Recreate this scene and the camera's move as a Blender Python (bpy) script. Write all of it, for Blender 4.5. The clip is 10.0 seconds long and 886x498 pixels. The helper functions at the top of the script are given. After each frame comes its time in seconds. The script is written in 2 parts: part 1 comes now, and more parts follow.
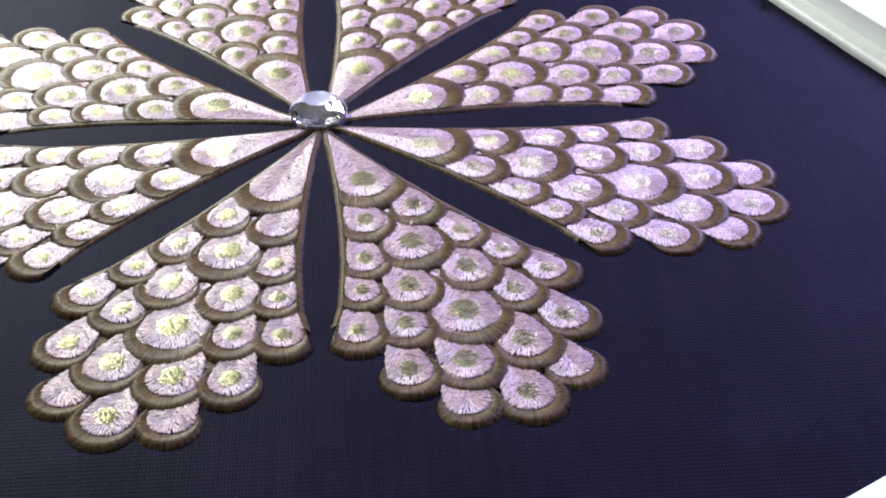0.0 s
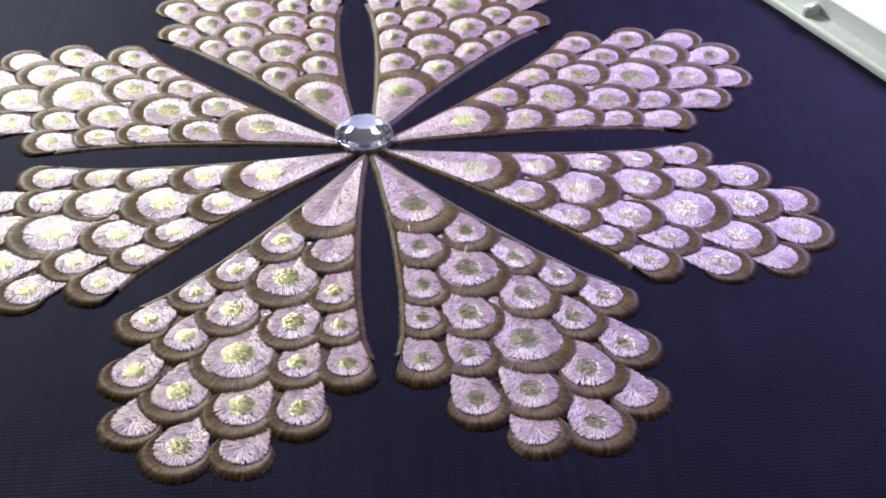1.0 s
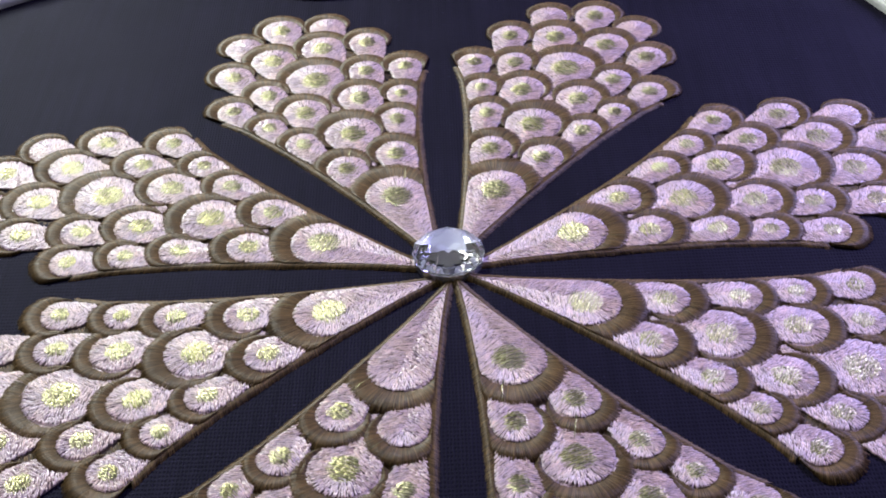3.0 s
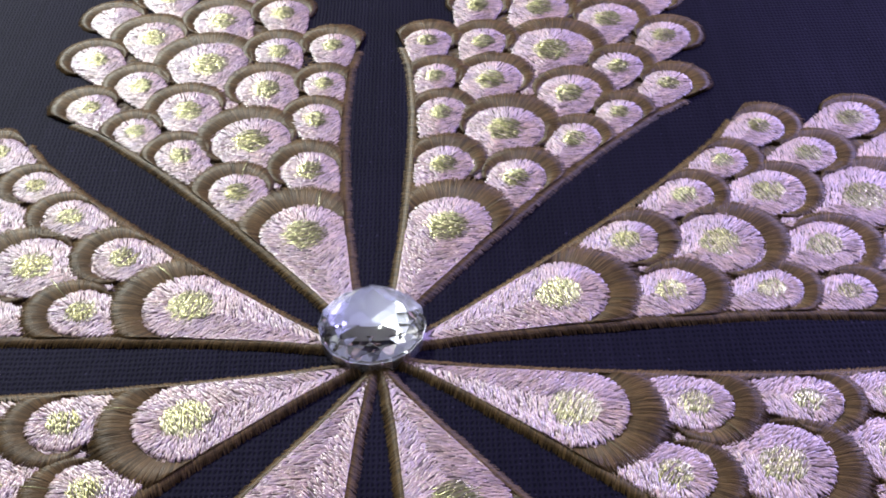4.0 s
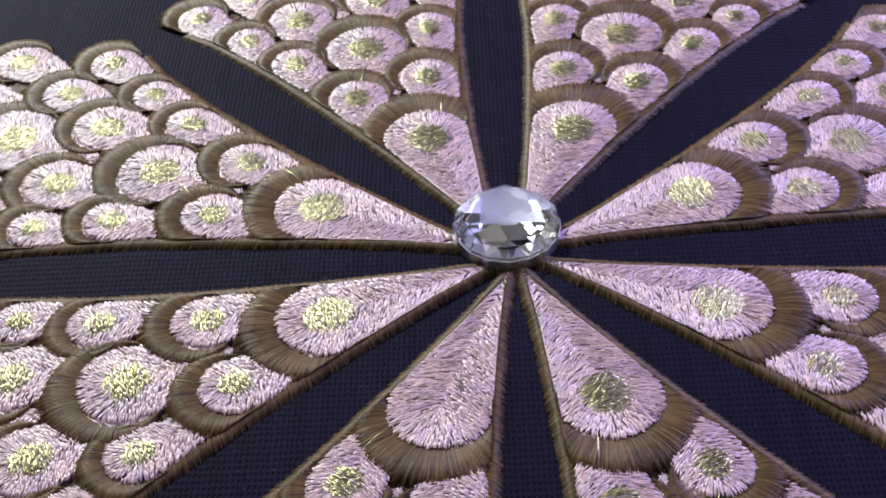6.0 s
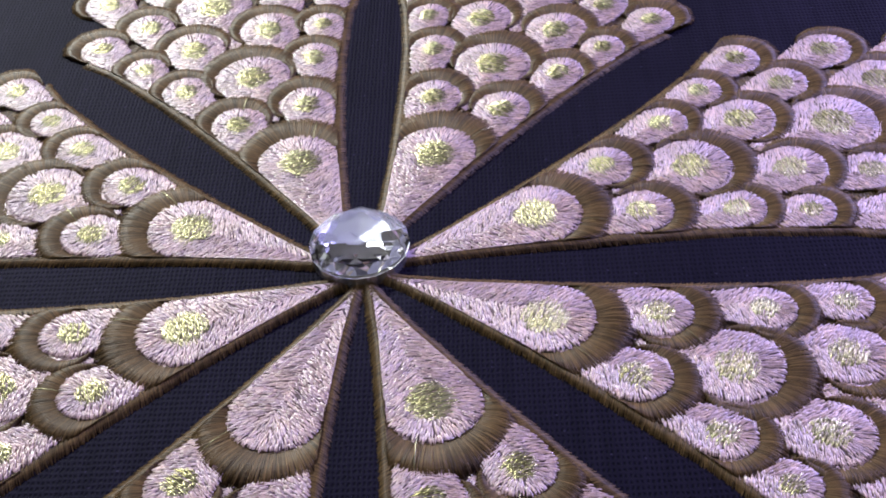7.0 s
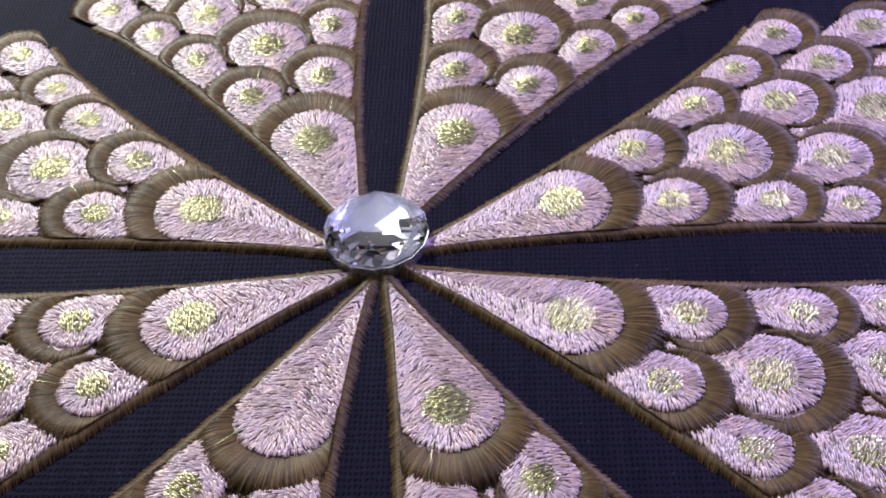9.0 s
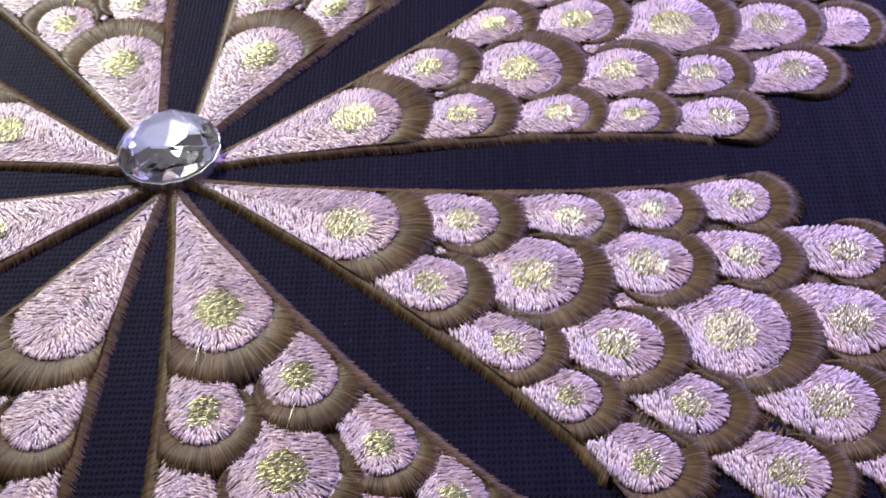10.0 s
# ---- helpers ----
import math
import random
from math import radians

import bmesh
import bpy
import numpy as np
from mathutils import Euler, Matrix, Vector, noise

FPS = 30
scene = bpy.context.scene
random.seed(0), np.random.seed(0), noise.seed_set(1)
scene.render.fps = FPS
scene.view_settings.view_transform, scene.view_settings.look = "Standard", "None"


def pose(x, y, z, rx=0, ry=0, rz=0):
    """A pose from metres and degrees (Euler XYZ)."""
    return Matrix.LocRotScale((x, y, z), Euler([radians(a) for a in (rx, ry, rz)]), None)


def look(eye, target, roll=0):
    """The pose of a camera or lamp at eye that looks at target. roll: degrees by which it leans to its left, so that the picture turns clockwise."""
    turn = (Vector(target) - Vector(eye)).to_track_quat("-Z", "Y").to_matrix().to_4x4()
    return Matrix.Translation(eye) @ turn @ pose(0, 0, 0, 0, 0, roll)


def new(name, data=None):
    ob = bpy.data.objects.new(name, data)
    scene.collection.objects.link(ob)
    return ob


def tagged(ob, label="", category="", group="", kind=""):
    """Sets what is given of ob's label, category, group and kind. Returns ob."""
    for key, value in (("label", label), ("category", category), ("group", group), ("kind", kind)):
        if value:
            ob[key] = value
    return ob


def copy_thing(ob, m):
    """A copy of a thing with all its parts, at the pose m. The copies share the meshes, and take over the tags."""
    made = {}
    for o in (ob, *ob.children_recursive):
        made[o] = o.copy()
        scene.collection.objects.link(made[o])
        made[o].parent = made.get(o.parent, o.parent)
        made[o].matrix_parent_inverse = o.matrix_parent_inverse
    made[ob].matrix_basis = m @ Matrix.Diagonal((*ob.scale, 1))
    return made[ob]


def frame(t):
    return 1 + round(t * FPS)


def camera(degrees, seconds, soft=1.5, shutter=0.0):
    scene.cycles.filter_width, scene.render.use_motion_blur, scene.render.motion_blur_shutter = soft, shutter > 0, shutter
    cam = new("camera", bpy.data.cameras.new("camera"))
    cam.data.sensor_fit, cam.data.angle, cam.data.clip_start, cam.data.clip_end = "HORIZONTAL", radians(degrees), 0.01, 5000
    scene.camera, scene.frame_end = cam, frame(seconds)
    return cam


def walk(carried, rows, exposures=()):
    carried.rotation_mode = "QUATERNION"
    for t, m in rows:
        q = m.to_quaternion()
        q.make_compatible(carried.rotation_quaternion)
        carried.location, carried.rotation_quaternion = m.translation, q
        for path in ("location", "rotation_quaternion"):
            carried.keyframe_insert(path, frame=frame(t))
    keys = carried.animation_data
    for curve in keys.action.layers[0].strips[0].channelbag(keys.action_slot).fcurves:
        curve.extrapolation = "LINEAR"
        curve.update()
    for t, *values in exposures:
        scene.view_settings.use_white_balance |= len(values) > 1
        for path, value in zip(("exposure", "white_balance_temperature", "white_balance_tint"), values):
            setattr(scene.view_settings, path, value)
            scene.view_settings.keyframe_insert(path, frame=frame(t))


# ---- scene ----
import itertools

cam = camera(38.3, 10.0, soft=1.8)
ROWS = [
    (0.0, pose(0.0106, -0.2252, 0.1423, 52.02, 0.39, -3.98)),
    (0.5, pose(0.0044, -0.2225, 0.1440, 51.69, -0.26, -4.57)),
    (1.0, pose(-0.0058, -0.2219, 0.1481, 51.79, -0.78, -5.04)),
    (1.5, pose(-0.0130, -0.2219, 0.1523, 52.07, -0.58, -4.71)),
    (2.0, pose(-0.0164, -0.2230, 0.1575, 52.35, -0.25, -4.02)),
    (2.5, pose(-0.0105, -0.2108, 0.1587, 51.73, 0.88, -2.97)),
    (3.0, pose(0.0002, -0.1602, 0.1396, 50.02, 2.09, -1.21)),
    (3.2, pose(0.0051, -0.1418, 0.1293, 50.01, 2.69, -0.42)),
    (4.3, pose(0.0085, -0.0934, 0.0965, 48.58, 1.23, -1.59)),
    (4.5, pose(0.0059, -0.0910, 0.0934, 48.37, 1.09, -1.95)),
    (5.0, pose(-0.0017, -0.0883, 0.0871, 47.74, 0.98, -2.52)),
    (5.2, pose(-0.0052, -0.0890, 0.0896, 46.90, 0.93, -2.26)),
    (6.3, pose(-0.0014, -0.1080, 0.1021, 46.77, 3.73, 0.46)),
    (6.5, pose(0.0054, -0.1095, 0.1044, 46.78, 4.04, 0.91)),
    (7.0, pose(0.0157, -0.1105, 0.1048, 47.43, 3.25, 0.10)),
    (7.5, pose(0.0156, -0.0993, 0.1103, 44.39, 0.74, -0.55)),
    (8.0, pose(0.0085, -0.0913, 0.1068, 43.87, 0.46, -1.18)),
    (8.5, pose(0.0058, -0.0932, 0.1055, 44.11, 1.07, -0.51)),
    (9.0, pose(0.0152, -0.1003, 0.1045, 44.39, 2.98, 1.43)),
    (9.5, pose(0.0261, -0.1052, 0.1036, 43.73, 3.35, 0.88)),
    (10.0, pose(0.0371, -0.1076, 0.1020, 42.88, 2.90, 0.05)),
]
walk(cam, ROWS, [(0.0, 0.30, 6300, -1), (1.5, 0.02, 6300, -1), (2.5, -0.14, 6300, -1), (4.5, -0.30, 6400, 2), (7.5, -0.33, 6400, 3), (9.0, -0.29, 6450, 3), (10.0, -0.16, 6500, 5)])

MM = 0.001
HOOP_TURN = 22.5

# ---------------------------------------------------------------- light
world = bpy.data.worlds.new("room_air")
world.use_nodes = True
world.node_tree.nodes["Background"].inputs[0].default_value = (0.55, 0.6, 0.75, 1)
world.node_tree.nodes["Background"].inputs[1].default_value = 0.05
scene.world = world


def area_lamp(name, eye, target, size, power, colour, spread=180):
    data = bpy.data.lights.new(name, "AREA")
    data.shape, data.size, data.energy, data.color = "DISK", size, power, colour
    data.spread = radians(spread)
    ob = new(name, data)
    ob.matrix_world = look(eye, target)
    return ob


area_lamp("machine_lamp_left", (-0.27, 0.44, 0.33), (-0.11, 0.13, 0), 0.13, 1.80, (1.0, 0.985, 0.955), 85)
area_lamp("machine_lamp_right", (0.34, 0.29, 0.26), (0.14, 0.09, 0), 0.12, 0.86, (0.51, 0.43, 1.0), 66)
hung = bpy.data.lights.new("ceiling_lamp", "POINT")
hung.energy, hung.color, hung.shadow_soft_size = 1.25, (1.0, 0.90, 0.80), 0.10
new("ceiling_lamp", hung).location = (-0.40, -0.45, 0.80)


# ---------------------------------------------------------------- materials
def material(name, colour, rough=0.5, metal=0.0, vary=0.0, hue=None, spec=0.5, bump=None, speckle=None):
    """vary: brightness spread from thread to thread; hue: second colour mixed in by thread; bump: (scale, height)."""
    m = bpy.data.materials.new(name)
    m.use_nodes = True
    nt = m.node_tree
    n, link = nt.nodes, nt.links.new
    b = n["Principled BSDF"]
    b.inputs["Roughness"].default_value = rough
    b.inputs["Metallic"].default_value = metal
    b.inputs["Specular IOR Level"].default_value = spec
    b.inputs["Base Color"].default_value = (*colour, 1)
    out = None
    geo = n.new("ShaderNodeNewGeometry")
    tex = n.new("ShaderNodeTexCoord")
    if hue:
        mix = n.new("ShaderNodeMix")
        mix.data_type = "RGBA"
        mix.inputs[6].default_value, mix.inputs[7].default_value = (*colour, 1), (*hue, 1)
        big = n.new("ShaderNodeTexNoise")
        big.inputs["Scale"].default_value = 260
        link(tex.outputs["Object"], big.inputs["Vector"])
        add = n.new("ShaderNodeMath")
        add.operation = "MULTIPLY_ADD"
        link(geo.outputs["Random Per Island"], add.inputs[0])
        add.inputs[1].default_value = 0.55
        scaled = n.new("ShaderNodeMapRange")
        scaled.inputs[1].default_value, scaled.inputs[2].default_value = 0.35, 0.65
        scaled.inputs[3].default_value, scaled.inputs[4].default_value = 0.0, 0.45
        link(big.outputs["Fac"], scaled.inputs[0])
        link(scaled.outputs[0], add.inputs[2])
        link(add.outputs[0], mix.inputs[0])
        out = mix.outputs[2]
    if vary:
        hsv = n.new("ShaderNodeHueSaturation")
        hsv.inputs["Color"].default_value = (*colour, 1)
        if out:
            link(out, hsv.inputs["Color"])
        wn = n.new("ShaderNodeTexWhiteNoise")
        wn.noise_dimensions = "1D"
        link(geo.outputs["Random Per Island"], wn.inputs["W"])
        rng = n.new("ShaderNodeMapRange")
        rng.inputs[3].default_value, rng.inputs[4].default_value = 1 - vary, 1 + vary * 0.6
        link(wn.outputs["Value"], rng.inputs[0])
        link(rng.outputs[0], hsv.inputs["Value"])
        out = hsv.outputs[0]
    if speckle:
        no = n.new("ShaderNodeTexNoise")
        no.inputs["Scale"].default_value, no.inputs["Detail"].default_value = speckle[0], 6
        link(tex.outputs["Object"], no.inputs["Vector"])
        mp = n.new("ShaderNodeMapRange")
        mp.inputs[3].default_value, mp.inputs[4].default_value = 1 - speckle[1], 1 + speckle[1]
        link(no.outputs["Fac"], mp.inputs[0])
        mul = n.new("ShaderNodeMix")
        mul.data_type, mul.blend_type = "RGBA", "MULTIPLY"
        mul.inputs[0].default_value = 1
        mul.inputs[6].default_value = (*colour, 1)
        if out:
            link(out, mul.inputs[6])
        link(mp.outputs[0], mul.inputs[7])
        out = mul.outputs[2]
    if out:
        link(out, b.inputs["Base Color"])
    if bump:
        no = n.new("ShaderNodeTexNoise")
        no.inputs["Scale"].default_value, no.inputs["Detail"].default_value = bump[0], 4
        link(tex.outputs["Object"], no.inputs["Vector"])
        bp = n.new("ShaderNodeBump")
        bp.inputs["Strength"].default_value, bp.inputs["Distance"].default_value = 0.6, bump[1]
        link(no.outputs["Fac"], bp.inputs["Height"])
        link(bp.outputs[0], b.inputs["Normal"])
    return m


PINK = material("lilac_pink_thread", (0.57, 0.38, 0.325), 0.33, vary=0.42, hue=(0.42, 0.30, 0.40), spec=0.85, speckle=(420, 0.32))
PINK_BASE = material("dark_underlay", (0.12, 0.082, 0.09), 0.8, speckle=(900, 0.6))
BROWN = material("bronze_brown_thread", (0.135, 0.084, 0.035), 0.42, vary=0.6, hue=(0.062, 0.037, 0.016), spec=0.14, speckle=(1100, 0.4))
BROWN_BASE = material("brown_underlay", (0.060, 0.038, 0.022), 0.8, speckle=(900, 0.4))
GOLD = material("gold_metallic_thread", (0.44, 0.425, 0.25), 0.31, metal=0.84, vary=0.7, hue=(0.22, 0.195, 0.08))
PLASTIC = material("ivory_white_plastic", (0.66, 0.67, 0.68), 0.40, speckle=(120, 0.06), bump=(700, 0.00012))
RIM = material("ivory_plastic_scuffed", (0.60, 0.61, 0.60), 0.45, speckle=(350, 0.16), bump=(900, 0.0002))
WHITE = material("white_laminate", (0.78, 0.78, 0.78), 0.35, speckle=(6, 0.04))
WALL = material("off_white_wall_paint", (0.76, 0.75, 0.75), 0.85, speckle=(3, 0.05), bump=(60, 0.002))
FLOOR = material("grey_floor", (0.25, 0.23, 0.21), 0.6, speckle=(5, 0.15))
# near-black for the solid that stands in for a shadow on the cloth
BLACK = material("shadow_black", (0.012, 0.012, 0.014), 0.5, speckle=(80, 0.2))
FOIL = material("silver_foil", (0.72, 0.73, 0.82), 0.19, metal=0.82, speckle=(200, 0.05))


def woven():
    """Plain weave of fine dark navy yarn: threads crossing over and under, dark pores between, stray pale fibres."""
    m = material("navy_woven_cotton", (0.020, 0.019, 0.040), 0.6, spec=0.028)
    nt = m.node_tree
    n, link = nt.nodes, nt.links.new
    b = n["Principled BSDF"]
    b.inputs["Specular Tint"].default_value = (0.30, 0.40, 1.0, 1)
    tex = n.new("ShaderNodeTexCoord")

    def maths(op, a, c):
        k = n.new("ShaderNodeMath")
        k.operation = op
        for i, v in enumerate((a, c)):
            if isinstance(v, (int, float)):
                k.inputs[i].default_value = v
            else:
                link(v, k.inputs[i])
        return k.outputs[0]

    def noise_of(scale, detail):
        k = n.new("ShaderNodeTexNoise")
        k.inputs["Scale"].default_value, k.inputs["Detail"].default_value = scale, detail
        link(tex.outputs["Object"], k.inputs["Vector"])
        return k.outputs["Fac"]

    split = n.new("ShaderNodeSeparateXYZ")
    link(tex.outputs["Object"], split.inputs[0])
    wob = maths("MULTIPLY", maths("SUBTRACT", noise_of(1100, 3), 0.5), 0.00055)
    ribs = [maths("MULTIPLY", maths("ADD", maths("COSINE", maths("MULTIPLY", maths("ADD", split.outputs[k], wob), 2 * math.pi / p), 0), 1.0), 0.5)
            for k, p in (("X", 0.00054), ("Y", 0.00078))]
    weave = maths("SUBTRACT", 1.0, maths("MULTIPLY", ribs[0], ribs[1]))
    bp = n.new("ShaderNodeBump")
    bp.inputs["Strength"].default_value, bp.inputs["Distance"].default_value = 0.45, 0.00014
    link(weave, bp.inputs["Height"])
    link(bp.outputs[0], b.inputs["Normal"])
    cloud = n.new("ShaderNodeMapRange")
    cloud.inputs[1].default_value, cloud.inputs[2].default_value = 0.3, 0.7
    cloud.inputs[3].default_value, cloud.inputs[4].default_value = 0.85, 1.15
    link(noise_of(60, 6), cloud.inputs[0])
    drawn = n.new("ShaderNodeMapping")
    drawn.inputs["Scale"].default_value = (720, 26, 1)
    link(tex.outputs["Object"], drawn.inputs["Vector"])
    slub = n.new("ShaderNodeTexNoise")
    slub.inputs["Scale"].default_value, slub.inputs["Detail"].default_value = 1.0, 1
    link(drawn.outputs[0], slub.inputs["Vector"])
    streak = n.new("ShaderNodeMapRange")
    streak.inputs[1].default_value, streak.inputs[2].default_value = 0.3, 0.7
    streak.inputs[3].default_value, streak.inputs[4].default_value = 0.84, 1.16
    link(slub.outputs["Fac"], streak.inputs[0])
    tone = maths("MULTIPLY", cloud.outputs[0], streak.outputs[0])
    yarn = maths("MULTIPLY", maths("ADD", maths("MULTIPLY", weave, 0.9), 0.36), tone)
    stray = maths("MULTIPLY", maths("GREATER_THAN", noise_of(1500, 0), 0.82), 2.0)
    tint = n.new("ShaderNodeMix")
    tint.data_type, tint.blend_type = "RGBA", "MULTIPLY"
    tint.inputs[0].default_value = 1.0
    tint.inputs[6].default_value = (0.0070, 0.0059, 0.0122, 1)
    link(maths("ADD", yarn, stray), tint.inputs[7])
    link(tint.outputs[2], b.inputs["Base Color"])
    return m


FABRIC = woven()


def clear_stone():
    m = bpy.data.materials.new("clear_cut_glass")
    m.use_nodes = True
    b = m.node_tree.nodes["Principled BSDF"]
    b.inputs["Base Color"].default_value = (0.94, 0.95, 1.0, 1)
    b.inputs["Roughness"].default_value = 0.02
    b.inputs["IOR"].default_value = 1.55
    b.inputs["Transmission Weight"].default_value = 1.0
    return m


STONE = clear_stone()


# ---------------------------------------------------------------- mesh helpers
def mesh_of(name, verts, faces, mats, slots=None, smooth=True):
    me = bpy.data.meshes.new(name)
    me.from_pydata(verts, [], faces)
    for m in mats:
        me.materials.append(m)
    if slots:
        me.polygons.foreach_set("material_index", slots)
    if smooth:
        me.polygons.foreach_set("use_smooth", [True] * len(faces))
    me.update()
    return me


def part(name, me, parent, label=""):
    ob = new(name, me)
    ob.parent = parent
    if label:
        tagged(ob, label)
    return ob


class Threads:
    """Collects single stitches, each a rounded strand that dips into the cloth at both ends."""

    def __init__(self):
        self.v, self.f, self.s = [], [], []

    def stitch(self, path, width, slot=0):
        """path: points along the crown of the strand."""
        base = len(self.v)
        n = len(path)
        for i, p in enumerate(path):
            a, b = path[max(i - 1, 0)], path[min(i + 1, n - 1)]
            dx, dy = b[0] - a[0], b[1] - a[1]
            d = math.hypot(dx, dy) or 1e-9
            k = width / 2 * (0.7 if i in (0, n - 1) else 1.0)
            nx, ny = -dy / d * k, dx / d * k
            h = width * 0.28
            self.v += [(p[0] + nx, p[1] + ny, p[2] - h), (p[0], p[1], p[2]), (p[0] - nx, p[1] - ny, p[2] - h)]
        for i in range(n - 1):
            q = base + 3 * i
            self.f += [(q, q + 3, q + 4, q + 1), (q + 1, q + 4, q + 5, q + 2)]
            self.s += [slot, slot]

    def sheet(self, verts, faces, slot):
        base = len(self.v)
        self.v += verts
        self.f += [tuple(i + base for i in f) for f in faces]
        self.s += [slot] * len(faces)

    def mesh(self, name, mats):
        return mesh_of(name, [(x * MM, y * MM, z * MM) for x, y, z in self.v], self.f, mats, self.s)


# ---------------------------------------------------------------- setting
def box_mesh(name, lo, hi, mat, bevel=0.0):
    bm = bmesh.new()
    bmesh.ops.create_cube(bm, size=1)
    for v in bm.verts:
        v.co = Vector([lo[i] + (v.co[i] + 0.5) * (hi[i] - lo[i]) for i in range(3)])
    if bevel:
        bmesh.ops.bevel(bm, geom=bm.edges[:], offset=bevel, segments=3, affect="EDGES", profile=0.6)
    me = bpy.data.meshes.new(name)
    bm.to_mesh(me)
    bm.free()
    me.materials.append(mat)
    return me


def setting():
    X, Y, LOW, HIGH, T = 0.85, 0.85, -0.76, 1.2, 0.1
    for name, lo, hi, mat, label, cat in (
        ("floor", (-X, -Y, LOW - T), (X, Y, LOW), FLOOR, "plain grey floor of the sewing room", "floor"),
        ("ceiling", (-X, -Y, HIGH), (X, Y, HIGH + T), WALL, "plain off-white painted ceiling", "ceiling"),
        ("wall_north", (-X, Y, LOW), (X, Y + T, HIGH), WALL, "plain off-white painted wall", "wall"),
        ("wall_south", (-X, -Y - T, LOW), (X, -Y, HIGH), WALL, "plain off-white painted wall", "wall"),
        ("wall_east", (X, -Y, LOW), (X + T, Y, HIGH), WALL, "plain off-white painted wall", "wall"),
        ("wall_west", (-X - T, -Y, LOW), (-X, Y, HIGH), WALL, "plain off-white painted wall", "wall"),
    ):
        tagged(new(name, box_mesh(name, lo, hi, mat)), label, cat, kind="structure")
    table = tagged(new("table"), "white laminate work table under the hoop", "table")
    part("tabletop", box_mesh("tabletop", (-0.6, -0.45, -0.036), (0.6, 0.55, -0.008), WHITE, 0.003), table)
    for x, y in itertools.product((-0.57, 0.53), (-0.41, 0.47)):
        part("leg", box_mesh("leg", (x, y, LOW), (x + 0.04, y + 0.04, -0.036), WHITE, 0.003), table)


# ---------------------------------------------------------------- hoop and cloth
HALF_U, LOW_V, HIGH_V, CORNER = 116.7, -129.0, 131.2, 42.0


def hoop_line(d, steps=26):
    """The hoop's inner line, d millimetres further out: a rounded rectangle with softly bowed ends."""
    r = CORNER + d
    pts = []
    corners = ((HALF_U - CORNER, HIGH_V - CORNER, 0), (-HALF_U + CORNER, HIGH_V - CORNER, 90),
               (-HALF_U + CORNER, LOW_V + CORNER, 180), (HALF_U - CORNER, LOW_V + CORNER, 270))
    for i, (cu, cv, a0) in enumerate(corners):
        for k in range(steps + 1):
            a = radians(a0 + 90 * k / steps)
            pts.append((cu + r * math.cos(a), cv + r * math.sin(a)))
        nu, nv, na = corners[(i + 1) % 4]
        a, b = pts[-1], (nu + r * math.cos(radians(na)), nv + r * math.sin(radians(na)))
        pts += [(a[0] + (b[0] - a[0]) * k / steps, a[1] + (b[1] - a[1]) * k / steps) for k in range(1, steps)]
    bowed = []
    for u, v in pts:
        v -= math.copysign(0.0014 * u * u, v) * min(1, abs(v) / 100)
        bowed.append((u, v))
    return bowed


def ring(name, profile, mat):
    """Sweeps a closed profile of (distance out, height) along the hoop's line."""
    loops = [hoop_line(d) for d, _ in profile]
    n, m = len(loops[0]), len(profile)
    verts = [(u * MM, v * MM, profile[j][1] * MM) for j in range(m) for u, v in loops[j]]
    faces = [(j * n + i, j * n + (i + 1) % n, (j + 1) % m * n + (i + 1) % n, (j + 1) % m * n + i)
             for j in range(m) for i in range(n)]
    me = mesh_of(name, verts, faces, [mat])
    me.set_sharp_from_angle(angle=radians(38))
    return me


def hoop():
    ob = tagged(new("embroidery_hoop"), "ivory white plastic machine embroidery hoop clamped round navy cloth", "embroidery hoop")
    ob.matrix_world = pose(0, 0, 0, 0, 0, HOOP_TURN)
    inner = part("inner_ring", ring("inner_ring", [(0.5, 0.02), (0.3, 0.9), (0.45, 1.6), (0.8, 2.0), (1.4, 2.2), (5.4, 2.2), (5.4, -3), (0.5, -3)], RIM), ob,
                 "scuffed ivory lip with a flat ledge")
    part("outer_ring", ring("outer_ring", [(5.5, -7.9), (5.5, 2.3), (5.6, 6.9), (6.1, 7.4), (34, 7.6), (36, 6.5), (36.4, 4.5), (36.4, -7.9)], PLASTIC), ob)
    bm = bmesh.new()
    bmesh.ops.create_cube(bm, size=1)
    for v in bm.verts:
        v.co = Vector((v.co.x * 4.6 + 119.9, v.co.y * 2.6 + 2.6, v.co.z * 3.4 + 3.2)) * MM
    bmesh.ops.bevel(bm, geom=bm.edges[:], offset=1.1 * MM, segments=4, affect="EDGES", profile=0.5)
    me = bpy.data.meshes.new("rib")
    bm.to_mesh(me)
    bm.free()
    me.materials.append(PLASTIC)
    part("rib", me, inner, "small rounded plastic rib across the ledge")


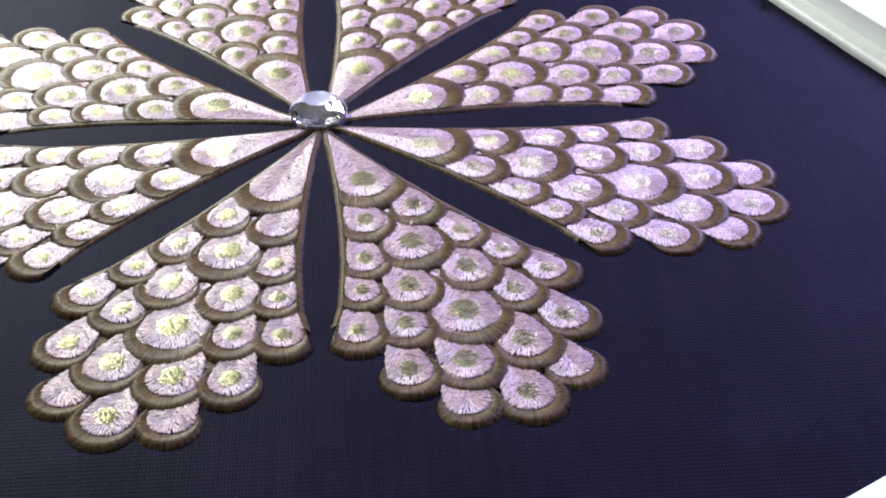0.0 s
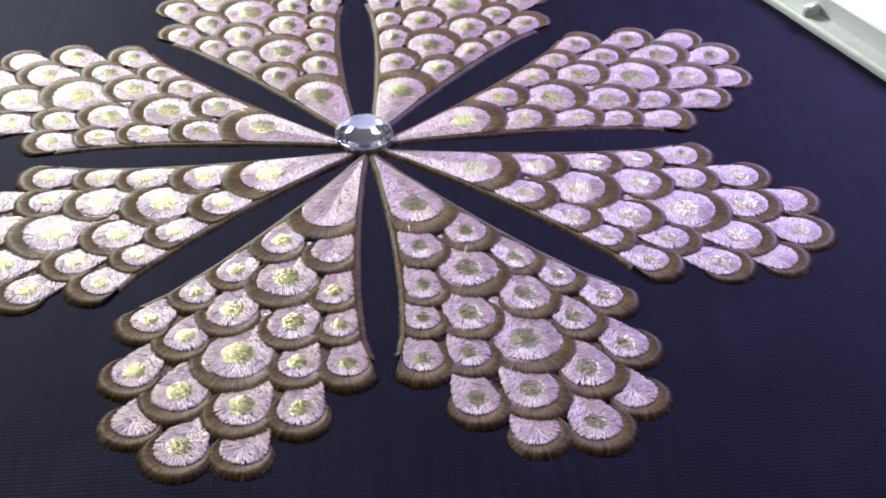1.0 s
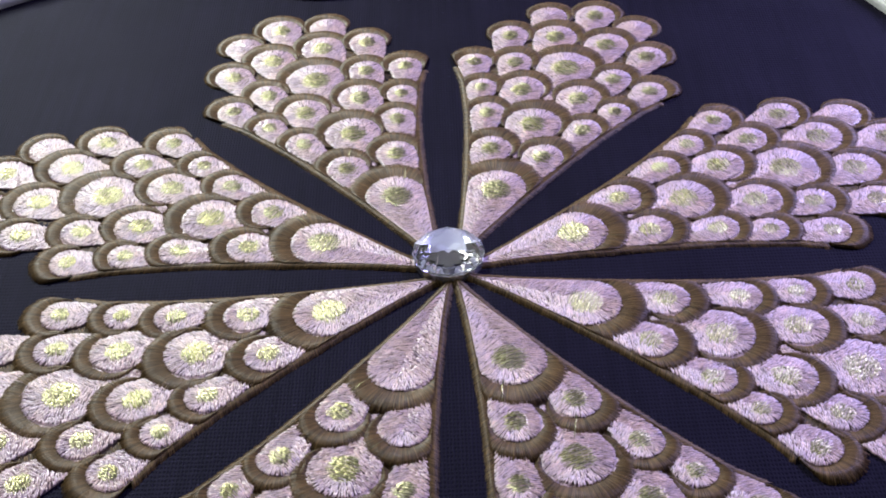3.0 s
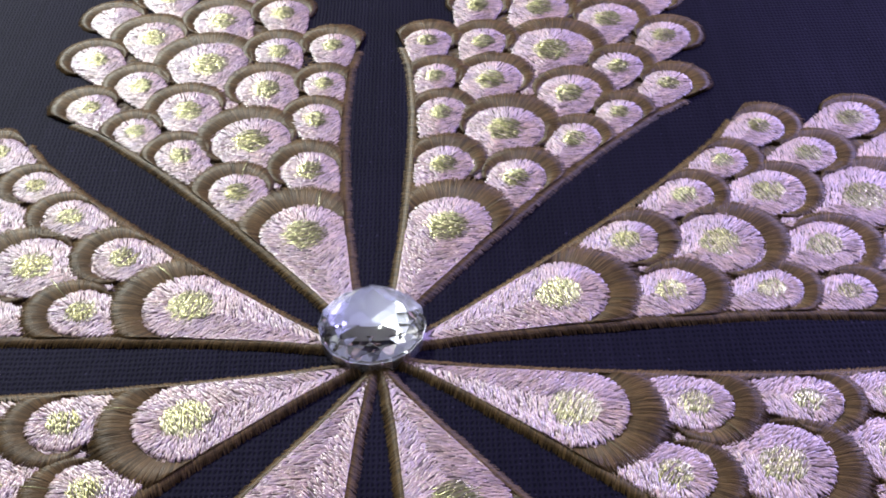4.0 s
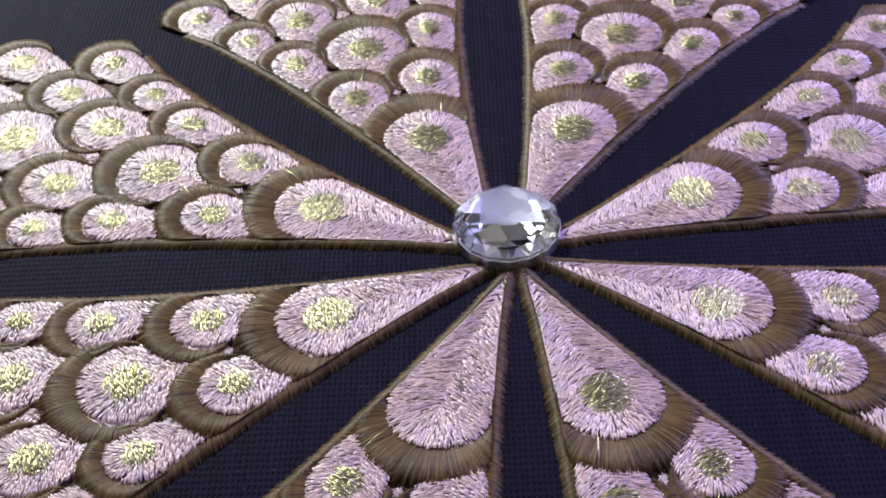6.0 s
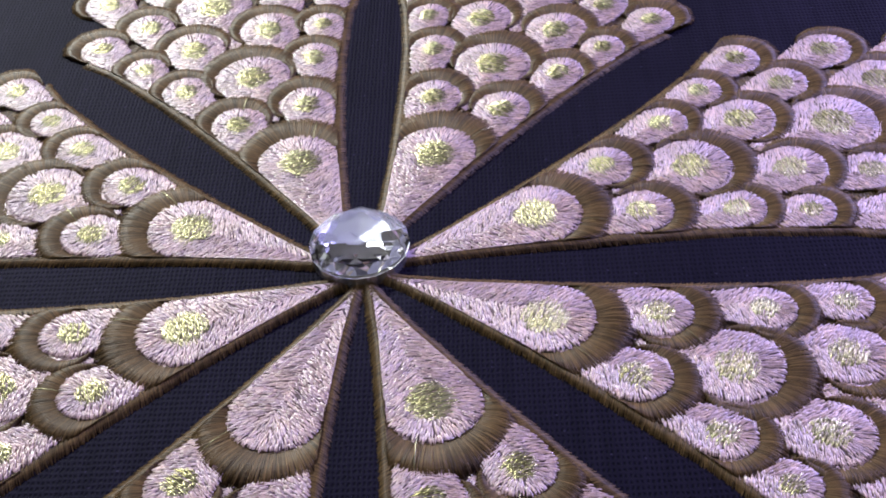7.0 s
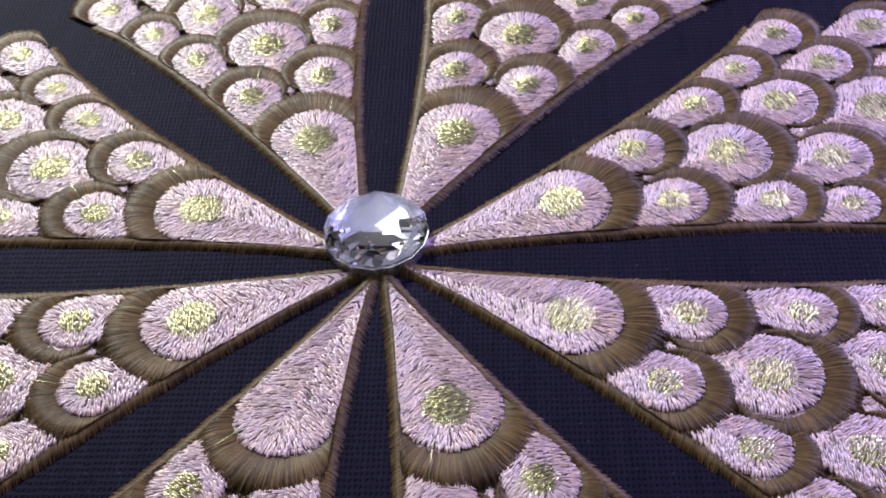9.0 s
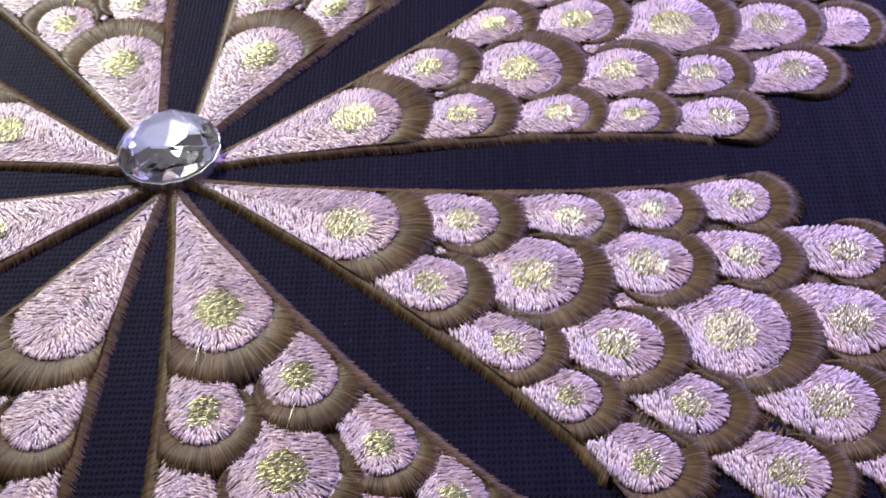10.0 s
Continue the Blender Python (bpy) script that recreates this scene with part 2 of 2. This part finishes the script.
def cloth():
    """Taut cloth in the hoop, very slightly uneven between the stitches."""
    n, w, h = 130, 0.27, 0.302
    ct, st = math.cos(radians(HOOP_TURN)), math.sin(radians(HOOP_TURN))
    verts, faces = [], []
    for j in range(n + 1):
        for i in range(n + 1):
            x, y = -w / 2 + w * i / n, -h / 2 + h * j / n
            z = 0.00016 * noise.noise(Vector((x * 60, y * 60, 0))) + 0.00010 * noise.noise(Vector((x * 170, y * 170, 3)))
            verts.append((x * ct - y * st, x * st + y * ct, z))
    for j in range(n):
        for i in range(n):
            a = j * (n + 1) + i
            faces.append((a, a + 1, a + n + 2, a + n + 1))
    top = len(verts)
    verts += [((sx * w * ct - sy * h * st) / 2, (sx * w * st + sy * h * ct) / 2, -0.0012) for sx, sy in ((-1, -1), (1, -1), (1, 1), (-1, 1))]
    faces.append((top + 3, top + 2, top + 1, top))
    c = (0, n, (n + 1) ** 2 - 1, n * (n + 1))
    for k in range(4):
        a, b = c[k], c[(k + 1) % 4]
        step = (b - a) // n
        faces.append((top + k, top + (k + 1) % 4, *[b - step * q for q in range(n + 1)]))
    ob = tagged(new("navy_cloth", mesh_of("navy_cloth", verts, faces, [FABRIC])), "dark navy woven cotton cloth stretched taut in the hoop", "cloth")


# ---------------------------------------------------------------- embroidered petals
# Each feather scale: place along and across the petal, half width, reach of the fill, width of its border, has an eye
CENTRE_SCALES = ((22.9, 0, 5.8, 5.9, 4.4, 1), (44.8, 0, 5.6, 5.3, 3.9, 1), (66.0, 0, 6.2, 6.0, 4.1, 1), (88.2, 0, 4.5, 4.2, 3.0, 1))
PAIR_SCALES = ((34.6, 5.0, 4.0, 4.1, 3.4, 1), (45.7, 9.6, 3.6, 3.7, 2.8, 1), (55.6, 5.8, 4.6, 4.8, 3.1, 1), (54.0, 13.7, 3.3, 3.1, 2.9, 1),
               (64.9, 10.4, 3.8, 3.8, 3.3, 1), (62.6, 18.3, 3.7, 3.2, 3.4, 1), (77.0, 5.5, 4.8, 4.7, 3.4, 1),
               (74.7, 14.7, 4.1, 4.0, 2.9, 1), (85.2, 9.4, 4.1, 3.7, 2.8, 0))
EDGE_U, EDGE_V = (2, 5, 12, 22, 34, 45, 55, 61, 66, 70), (0.8, 1.35, 3.15, 6.15, 10.15, 14.3, 18.9, 22.9, 26.7, 30.0)


def side_edge(u):
    """Half width of a petal at u along it, on its concave sides."""
    return float(np.interp(u, EDGE_U, EDGE_V))


class Scale:
    def __init__(self, u, v, w, a, b, eye):
        self.u, self.v, self.w, self.a, self.eye = u, v, w * 0.93, a * 0.97, eye
        self.b = b + 0.03 * a
        self.inner = u < 30
        self.back = 20.4 if self.inner else (2.1 if v == 0 else 2.8) * w
        self.turn = (1.15 if abs(v) > 17 else 0.85) * math.atan2(v, u)
        self.lift = lift_at(u) - (0.0 if eye else 0.10)

    def place(self, s, q, z):
        """From the scale's own axes (s forward, q across) to the petal's."""
        c, k = math.cos(self.turn), math.sin(self.turn)
        u, v = self.u + s * c - q * k, self.v + s * k + q * c
        e = max(0.3, side_edge(u) - 1.15)
        return (u, max(-e, min(e, v)), z + self.lift)

    def half(self, s):
        if s >= 0:
            return self.w * math.sqrt(max(0, 1 - (s / self.a) ** 2))
        x = min(1, -s / self.back)
        return self.w * (1 - x ** (1.15 if self.inner else 1.5))

    def inside(self, s, q, grow=1.0):
        return -self.back < s < self.a * grow and abs(q) < self.half(s / grow) * grow

    def height(self, s, q):
        """A low pad that rises from under its neighbours' borders to a crest near its own."""
        t = max(0, min(1, (s + self.back) / (self.back + 0.6 * self.a)))
        t = t * t * (3 - 2 * t)
        side = min(1, abs(q) / self.w)
        return 0.06 + 0.36 * t - 0.20 * t * side * side

    def edge(self, th):
        """Edge of the fill in direction th from the eye."""
        return self.a * self.w / math.hypot(self.w * math.cos(th), self.a * math.sin(th))

    def band(self, th):
        return self.b * (0.04 + 0.96 * max(0, math.cos(th * 0.76)) ** 0.9)


def lift_at(u):
    """Inner scales lie over the outer ones."""
    return 0.17 + 0.34 * (1 - u / 97)


def fill_mesh(sc, rng):
    t = Threads()
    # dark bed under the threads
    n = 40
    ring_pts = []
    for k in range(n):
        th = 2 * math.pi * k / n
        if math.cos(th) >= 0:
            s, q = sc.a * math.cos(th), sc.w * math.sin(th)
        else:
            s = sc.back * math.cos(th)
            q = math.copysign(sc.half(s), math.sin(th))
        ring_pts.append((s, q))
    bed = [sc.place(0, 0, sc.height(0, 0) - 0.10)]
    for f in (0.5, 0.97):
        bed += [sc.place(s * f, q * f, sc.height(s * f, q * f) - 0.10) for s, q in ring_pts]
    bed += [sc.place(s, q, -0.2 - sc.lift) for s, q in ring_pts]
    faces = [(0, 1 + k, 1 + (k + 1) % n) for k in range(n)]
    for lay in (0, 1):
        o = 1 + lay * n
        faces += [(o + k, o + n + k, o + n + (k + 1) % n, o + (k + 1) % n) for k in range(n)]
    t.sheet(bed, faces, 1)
    # fill stitches: satin strands aslant in two halves about the midline, fanning out round the front
    s = -sc.back
    while s < sc.a + 0.3:
        q = -sc.w - rng.uniform(0, 0.8)
        while q < sc.w:
            ps, pq = s + rng.uniform(-0.05, 0.05), q + rng.uniform(-0.25, 0.25)
            q += 0.62
            worn = noise.noise(Vector((ps * 0.9 + sc.u, pq * 0.9 + sc.v, 2.0)))
            gap = (0.10 if sc.inner and abs(pq) < 0.3 * sc.half(ps) else 0.0) + 0.12 + (0.35 if worn > 0.32 else 0.0)
            if not sc.inside(ps, pq) or rng.random() < gap:
                continue
            f = max(0, min(1, (ps + sc.back) / (sc.back + 0.3 * sc.a)))
            phi = radians(46 + 24 * f)
            if ps > 0:
                g = min(1, ps / (0.35 * sc.a))
                phi += g * (math.atan2(abs(pq), ps) - phi)
            phi += radians(rng.uniform(-8, 8))
            ds, dq = math.cos(phi), math.copysign(math.sin(phi), pq)
            ln = rng.uniform(0.32, 0.72)
            reach = 1.0 + rng.uniform(-0.01, 0.07)
            ends = []
            for sign in (-1, 1):
                e = ln
                while e > 0.2 and not sc.inside(ps + sign * ds * e, pq + sign * dq * e, reach):
                    e -= 0.12
                ends.append(sign * e)
            jit = rng.uniform(-0.045, 0.045)
            path = []
            for f, sink in ((0, 0.10), (0.22, 0.015), (0.7, 0.0), (1, 0.09)):
                e = ends[0] + (ends[1] - ends[0]) * f
                x, y = ps + ds * e, pq + dq * e
                path.append(sc.place(x, y, sc.height(x, y) + jit + 0.04 - sink))
            t.stitch(path, rng.uniform(0.12, 0.17))
        s += 0.11
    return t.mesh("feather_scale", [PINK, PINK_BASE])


def border_mesh(sc, rng):
    t = Threads()
    top = radians(114)
    n = 36
    bed = []
    for k in range(n + 1):
        th = -top + 2 * top * k / n
        r0, b = sc.edge(th), sc.band(th)
        h = sc.height(r0 * math.cos(th), r0 * math.sin(th))
        for f, z in ((-0.06, h - 0.38), (0.35, h - 0.12), (0.75, h - 0.10), (0.92, -0.04 if sc.u < 58 else -0.2), (0.95, -0.1 - sc.lift)):
            r = r0 + b * f
            bed.append(sc.place(r * math.cos(th), r * math.sin(th), z))
    faces = [(5 * k + j, 5 * k + j + 1, 5 * k + j + 6, 5 * k + j + 5) for k in range(n) for j in range(4)]
    t.sheet(bed, faces, 1)
    th = -top
    while th < top:
        r0, b = sc.edge(th), sc.band(th)
        i0, i1 = rng.uniform(-0.07, 0.05), 1 + rng.uniform(-0.12, 0.10)
        skew = rng.uniform(-0.02, 0.02)
        path = []
        h = sc.height(r0 * math.cos(th), r0 * math.sin(th)) + 0.03
        up = rng.uniform(-0.02, 0.02)
        for f, z in ((i0, h - 0.26), (0.18, h - 0.12), (0.48, h + 0.08), (0.76, h + 0.02), (i1, 0.10 if sc.u < 58 else -0.08)):
            r, a = r0 + b * f, th + skew * f
            path.append(sc.place(r * math.cos(a), r * math.sin(a), z + up))
        path.append(sc.place((r0 + b * (i1 + 0.01)) * math.cos(th), (r0 + b * (i1 + 0.01)) * math.sin(th), -0.02 - sc.lift))
        t.stitch(path, rng.uniform(0.11, 0.16))
        th += 0.09 / (r0 + 0.6 * b)
    return t.mesh("border", [BROWN, BROWN_BASE])


def eye_mesh(sc, rng):
    """Fine parallel metallic strands laid across over a low dome."""
    t = Threads()
    rw, ra = 0.50 * sc.w, 0.50 * sc.a

    def top(s, q):
        return sc.height(s, q) + 0.02 + 0.16 * max(0, 1 - (s / ra) ** 2 - (q / rw) ** 2) ** 0.8

    s = -ra
    while s < ra:
        span = rw * math.sqrt(max(0, 1 - (s / ra) ** 2))
        q = -span + rng.uniform(-0.55, 0.55)
        end = span + rng.uniform(-0.55, 0.55)
        while q < end - 0.25:
            ln = min(rng.uniform(0.7, 1.6), end - q)
            ps = s + rng.uniform(-0.03, 0.03)
            up = rng.uniform(-0.02, 0.02)
            path = []
            for f in (0, 0.15, 0.5, 0.85, 1):
                x, y = ps + 0.06 * (f - 0.5), q + ln * f
                path.append(sc.place(x, y, top(x, y) + up - (0.07 if f in (0, 1) else 0.0)))
            q += ln
            if rng.random() > 0.13:
                t.stitch(path, rng.uniform(0.08, 0.12))
        s += 0.085
    return t.mesh("eye", [GOLD])


def underlay_mesh(rng):
    """Low brown ground stitching that ties the scales together."""
    t = Threads()
    us = [2.2 + 76 * k / 30 for k in range(31)]
    verts, faces = [], []

    def half(u):
        return side_edge(u) - 0.5 if u < 56 else (side_edge(56) - 0.5) * math.sqrt(max(0.02, 1 - ((u - 56) / 28) ** 2))

    for u in us:
        for f, z in ((-1, -0.15), (-0.93, 0.06), (0, 0.08), (0.93, 0.06), (1, -0.15)):
            verts.append((u, half(u) * f, z))
    for i in range(len(us) - 1):
        for j in range(4):
            a = 5 * i + j
            faces.append((a, a + 5, a + 6, a + 1))
    t.sheet(verts, faces, 1)
    u = 24.0
    while u < 78:
        v = -half(u) * 0.95
        while v < half(u) * 0.95:
            ln = rng.uniform(1.2, 2.2)
            e = min(v + ln, half(u) * 0.95)
            x = u + rng.uniform(-0.2, 0.2)
            t.stitch([(x, v, 0.02), (x + 0.1, v + (e - v) * 0.4, 0.2), (x + 0.2, e, 0.02)], 0.3)
            v += ln * 0.9
        u += 0.34
    return t.mesh("underlay", [BROWN, BROWN_BASE])


def trim_mesh(side, rng):
    """Narrow satin edge along one long side of a petal."""
    t = Threads()
    u = 2.2
    while u < 60:
        e = side_edge(u)
        k = (0.8 if u < 9 else 1.35) + 0.5 * rng.random()
        up = lift_at(u) + 0.13
        lean = rng.uniform(-0.05, 0.25)
        pts = [(u - lean, e - k, up - 0.02), (u, e - 0.85, up), (u + lean * 0.5, e - 0.36, 0.66 * up), (u + lean, e + rng.uniform(-0.12, 0.24), 0.02)]
        t.stitch([(x, side * y, z) for x, y, z in pts], rng.uniform(0.12, 0.17))
        u += 0.10
    return t.mesh("edge_trim", [BROWN])


def loose_mesh(points):
    t = Threads()
    t.stitch(points, 0.10)
    return t.mesh("loose_thread", [GOLD])


def petal():
    rng = random.Random(11)
    ob = tagged(new("embroidered_petal"), "petal of bronze-edged lilac pink feather scales stitched on navy cloth", "embroidered petal",
                "petals of the embroidered flower")
    part("underlay", underlay_mesh(rng), ob)
    for side in (1, -1):
        part("edge_trim", trim_mesh(side, rng), ob, "narrow brown satin-stitched edge")
    rows = list(CENTRE_SCALES)
    for u, v, *rest in PAIR_SCALES:
        rows += [(u, v, *rest), (u + rng.uniform(-0.4, 0.4), -v, *rest)]
    for row in sorted(rows):
        sc = Scale(*row)
        fill = part("feather_scale", fill_mesh(sc, rng), ob)
        part("border", border_mesh(sc, rng), fill, "brown satin-stitched crescent border")
        if sc.eye:
            part("eye", eye_mesh(sc, rng), fill, "yellow gold metallic thread eye")
    part("loose_thread", loose_mesh([(26.8, -3.2, 0.9), (28.2, -3.9, 1.1), (29.5, -4.5, 1.1), (30.9, -5.2, 0.7)]), ob, "thin stray metallic thread")
    part("loose_thread", loose_mesh([(37.6, 3.6, 0.7), (38.8, 2.9, 0.95), (40.2, 2.0, 0.9), (41.4, 1.2, 0.7)]), ob, "thin stray metallic thread")
    return ob


# direction of each petal, and how far it was stitched off the middle (mm)
PETALS = ((-22.8, 0.2, 0.0), (22.1, -0.2, 0.1), (67.8, -0.3, 0.35), (112.7, -0.5, -0.25), (158.2, -0.5, 0.1), (-157.9, 1.2, -0.25),
          (-112.0, 0.5, -0.2), (-67.6, -0.3, 0.2))


def flower():
    first = petal()
    places = [pose(x * MM, y * MM, 0, 0, 0, a) for a, x, y in PETALS]
    made = [first] + [copy_thing(first, m) for m in places[1:]]
    first.matrix_world = places[0]
    plain = made[6]
    tagged(plain, "petal whose two innermost pink scales have no gold eye")
    scales = [o for o in plain.children if o.name.startswith("feather_scale")]
    second = max(scales[1:3], key=lambda o: sum(v.co.y for v in o.data.vertices))
    for o in (scales[0], second):
        for c in list(o.children):
            if c.name.startswith("eye"):
                bpy.data.objects.remove(c)


def rhinestone():
    """Round stone: an octagonal table, star facets, eight lozenges, a thin girdle and a silvered, shallow facetted back."""
    ob = tagged(new("rhinestone"), "clear round facetted rhinestone with silvered back at the flower's centre", "rhinestone")
    ob.matrix_world = pose(-0.0005, 0.0036, 0.0004, 0, 0, 22.5)
    n, m = 8, 16

    def turn(r, k, of, z):
        return (r * math.cos(2 * math.pi * k / of), r * math.sin(2 * math.pi * k / of), z)

    verts = [turn(3.1, k, n, 4.1) for k in range(n)]
    verts += [turn(4.6, k + 0.5, n, 3.14) for k in range(n)]
    verts += [turn(6.1, k, m, 1.55) for k in range(m)]
    verts += [turn(6.1, k, m, 1.10) for k in range(m)]
    verts += [turn(3.6, k + 0.5, n, 0.50) for k in range(n)]
    verts.append((0, 0, 0.20))
    r2, r3, r4, r5, tip = n, 2 * n, 2 * n + m, 2 * n + 2 * m, 3 * n + 2 * m
    faces = [tuple(range(n))]
    below = []
    for k in range(n):
        k1, k0 = (k + 1) % n, (k - 1) % n
        a, b, c = r3 + 2 * k, r3 + 2 * k + 1, r3 + (2 * k + 2) % m
        faces += [(k, r2 + k, k1), (k, r2 + k0, a, r2 + k), (r2 + k, a, b), (r2 + k, b, c)]
        a, b, c = r4 + 2 * k, r4 + 2 * k + 1, r4 + (2 * k + 2) % m
        below += [(a, r5 + k, b), (b, r5 + k, c), (a, r5 + k0, r5 + k), (r5 + k0, tip, r5 + k)]
    faces += below
    for k in range(m):
        faces.append((r3 + k, r4 + k, r4 + (k + 1) % m, r3 + (k + 1) % m))
    stone = part("cut_stone", mesh_of("cut_stone", [(x * MM, y * MM, z * MM) for x, y, z in verts], faces, [STONE], smooth=False), ob)
    stone.visible_shadow = False
    foil = [(x * 1.003, y * 1.003, z - 0.04) for x, y, z in verts[r4:]]
    foil += [turn(6.12, k, m, -0.4) for k in range(m)]
    low = len(foil) - m
    faces = [tuple(i - r4 for i in f) for f in below]
    faces += [(k, low + k, low + (k + 1) % m, (k + 1) % m) for k in range(m)] + [tuple(low + k for k in reversed(range(m)))]
    part("foil_back", mesh_of("foil_back", [(x * MM, y * MM, z * MM) for x, y, z in foil], faces, [FOIL], smooth=False), ob, "silvered facetted back")


def shadow_patch():
    """Small black rounded solid on the cloth beyond the petals, added in place of a cast shadow."""
    verts, faces = [], []
    n, rows = 28, ((1.0, 0.0), (1.0, 1.2), (0.92, 1.8), (0.75, 2.1))
    for f, z in rows:
        for k in range(n):
            a = 2 * math.pi * k / n
            verts.append((9.6 * f * math.copysign(abs(math.cos(a)) ** 0.7, math.cos(a)) * MM, 4.2 * f * math.sin(a) * MM, z * MM))
    for j in range(len(rows) - 1):
        faces += [(j * n + k, j * n + (k + 1) % n, (j + 1) * n + (k + 1) % n, (j + 1) * n + k) for k in range(n)]
    faces += [tuple(3 * n + k for k in range(n)), tuple(reversed(range(n)))]
    ob = tagged(new("shadow_patch", mesh_of("shadow_patch", verts, faces, [BLACK])), "small matt black rounded patch standing in for a soft shadow on the cloth", "pad")
    ob.matrix_world = pose(-0.027, 0.1000, 0.0002, 0, 0, -4)


shadow_patch()
setting()
hoop()
cloth()
flower()
rhinestone()
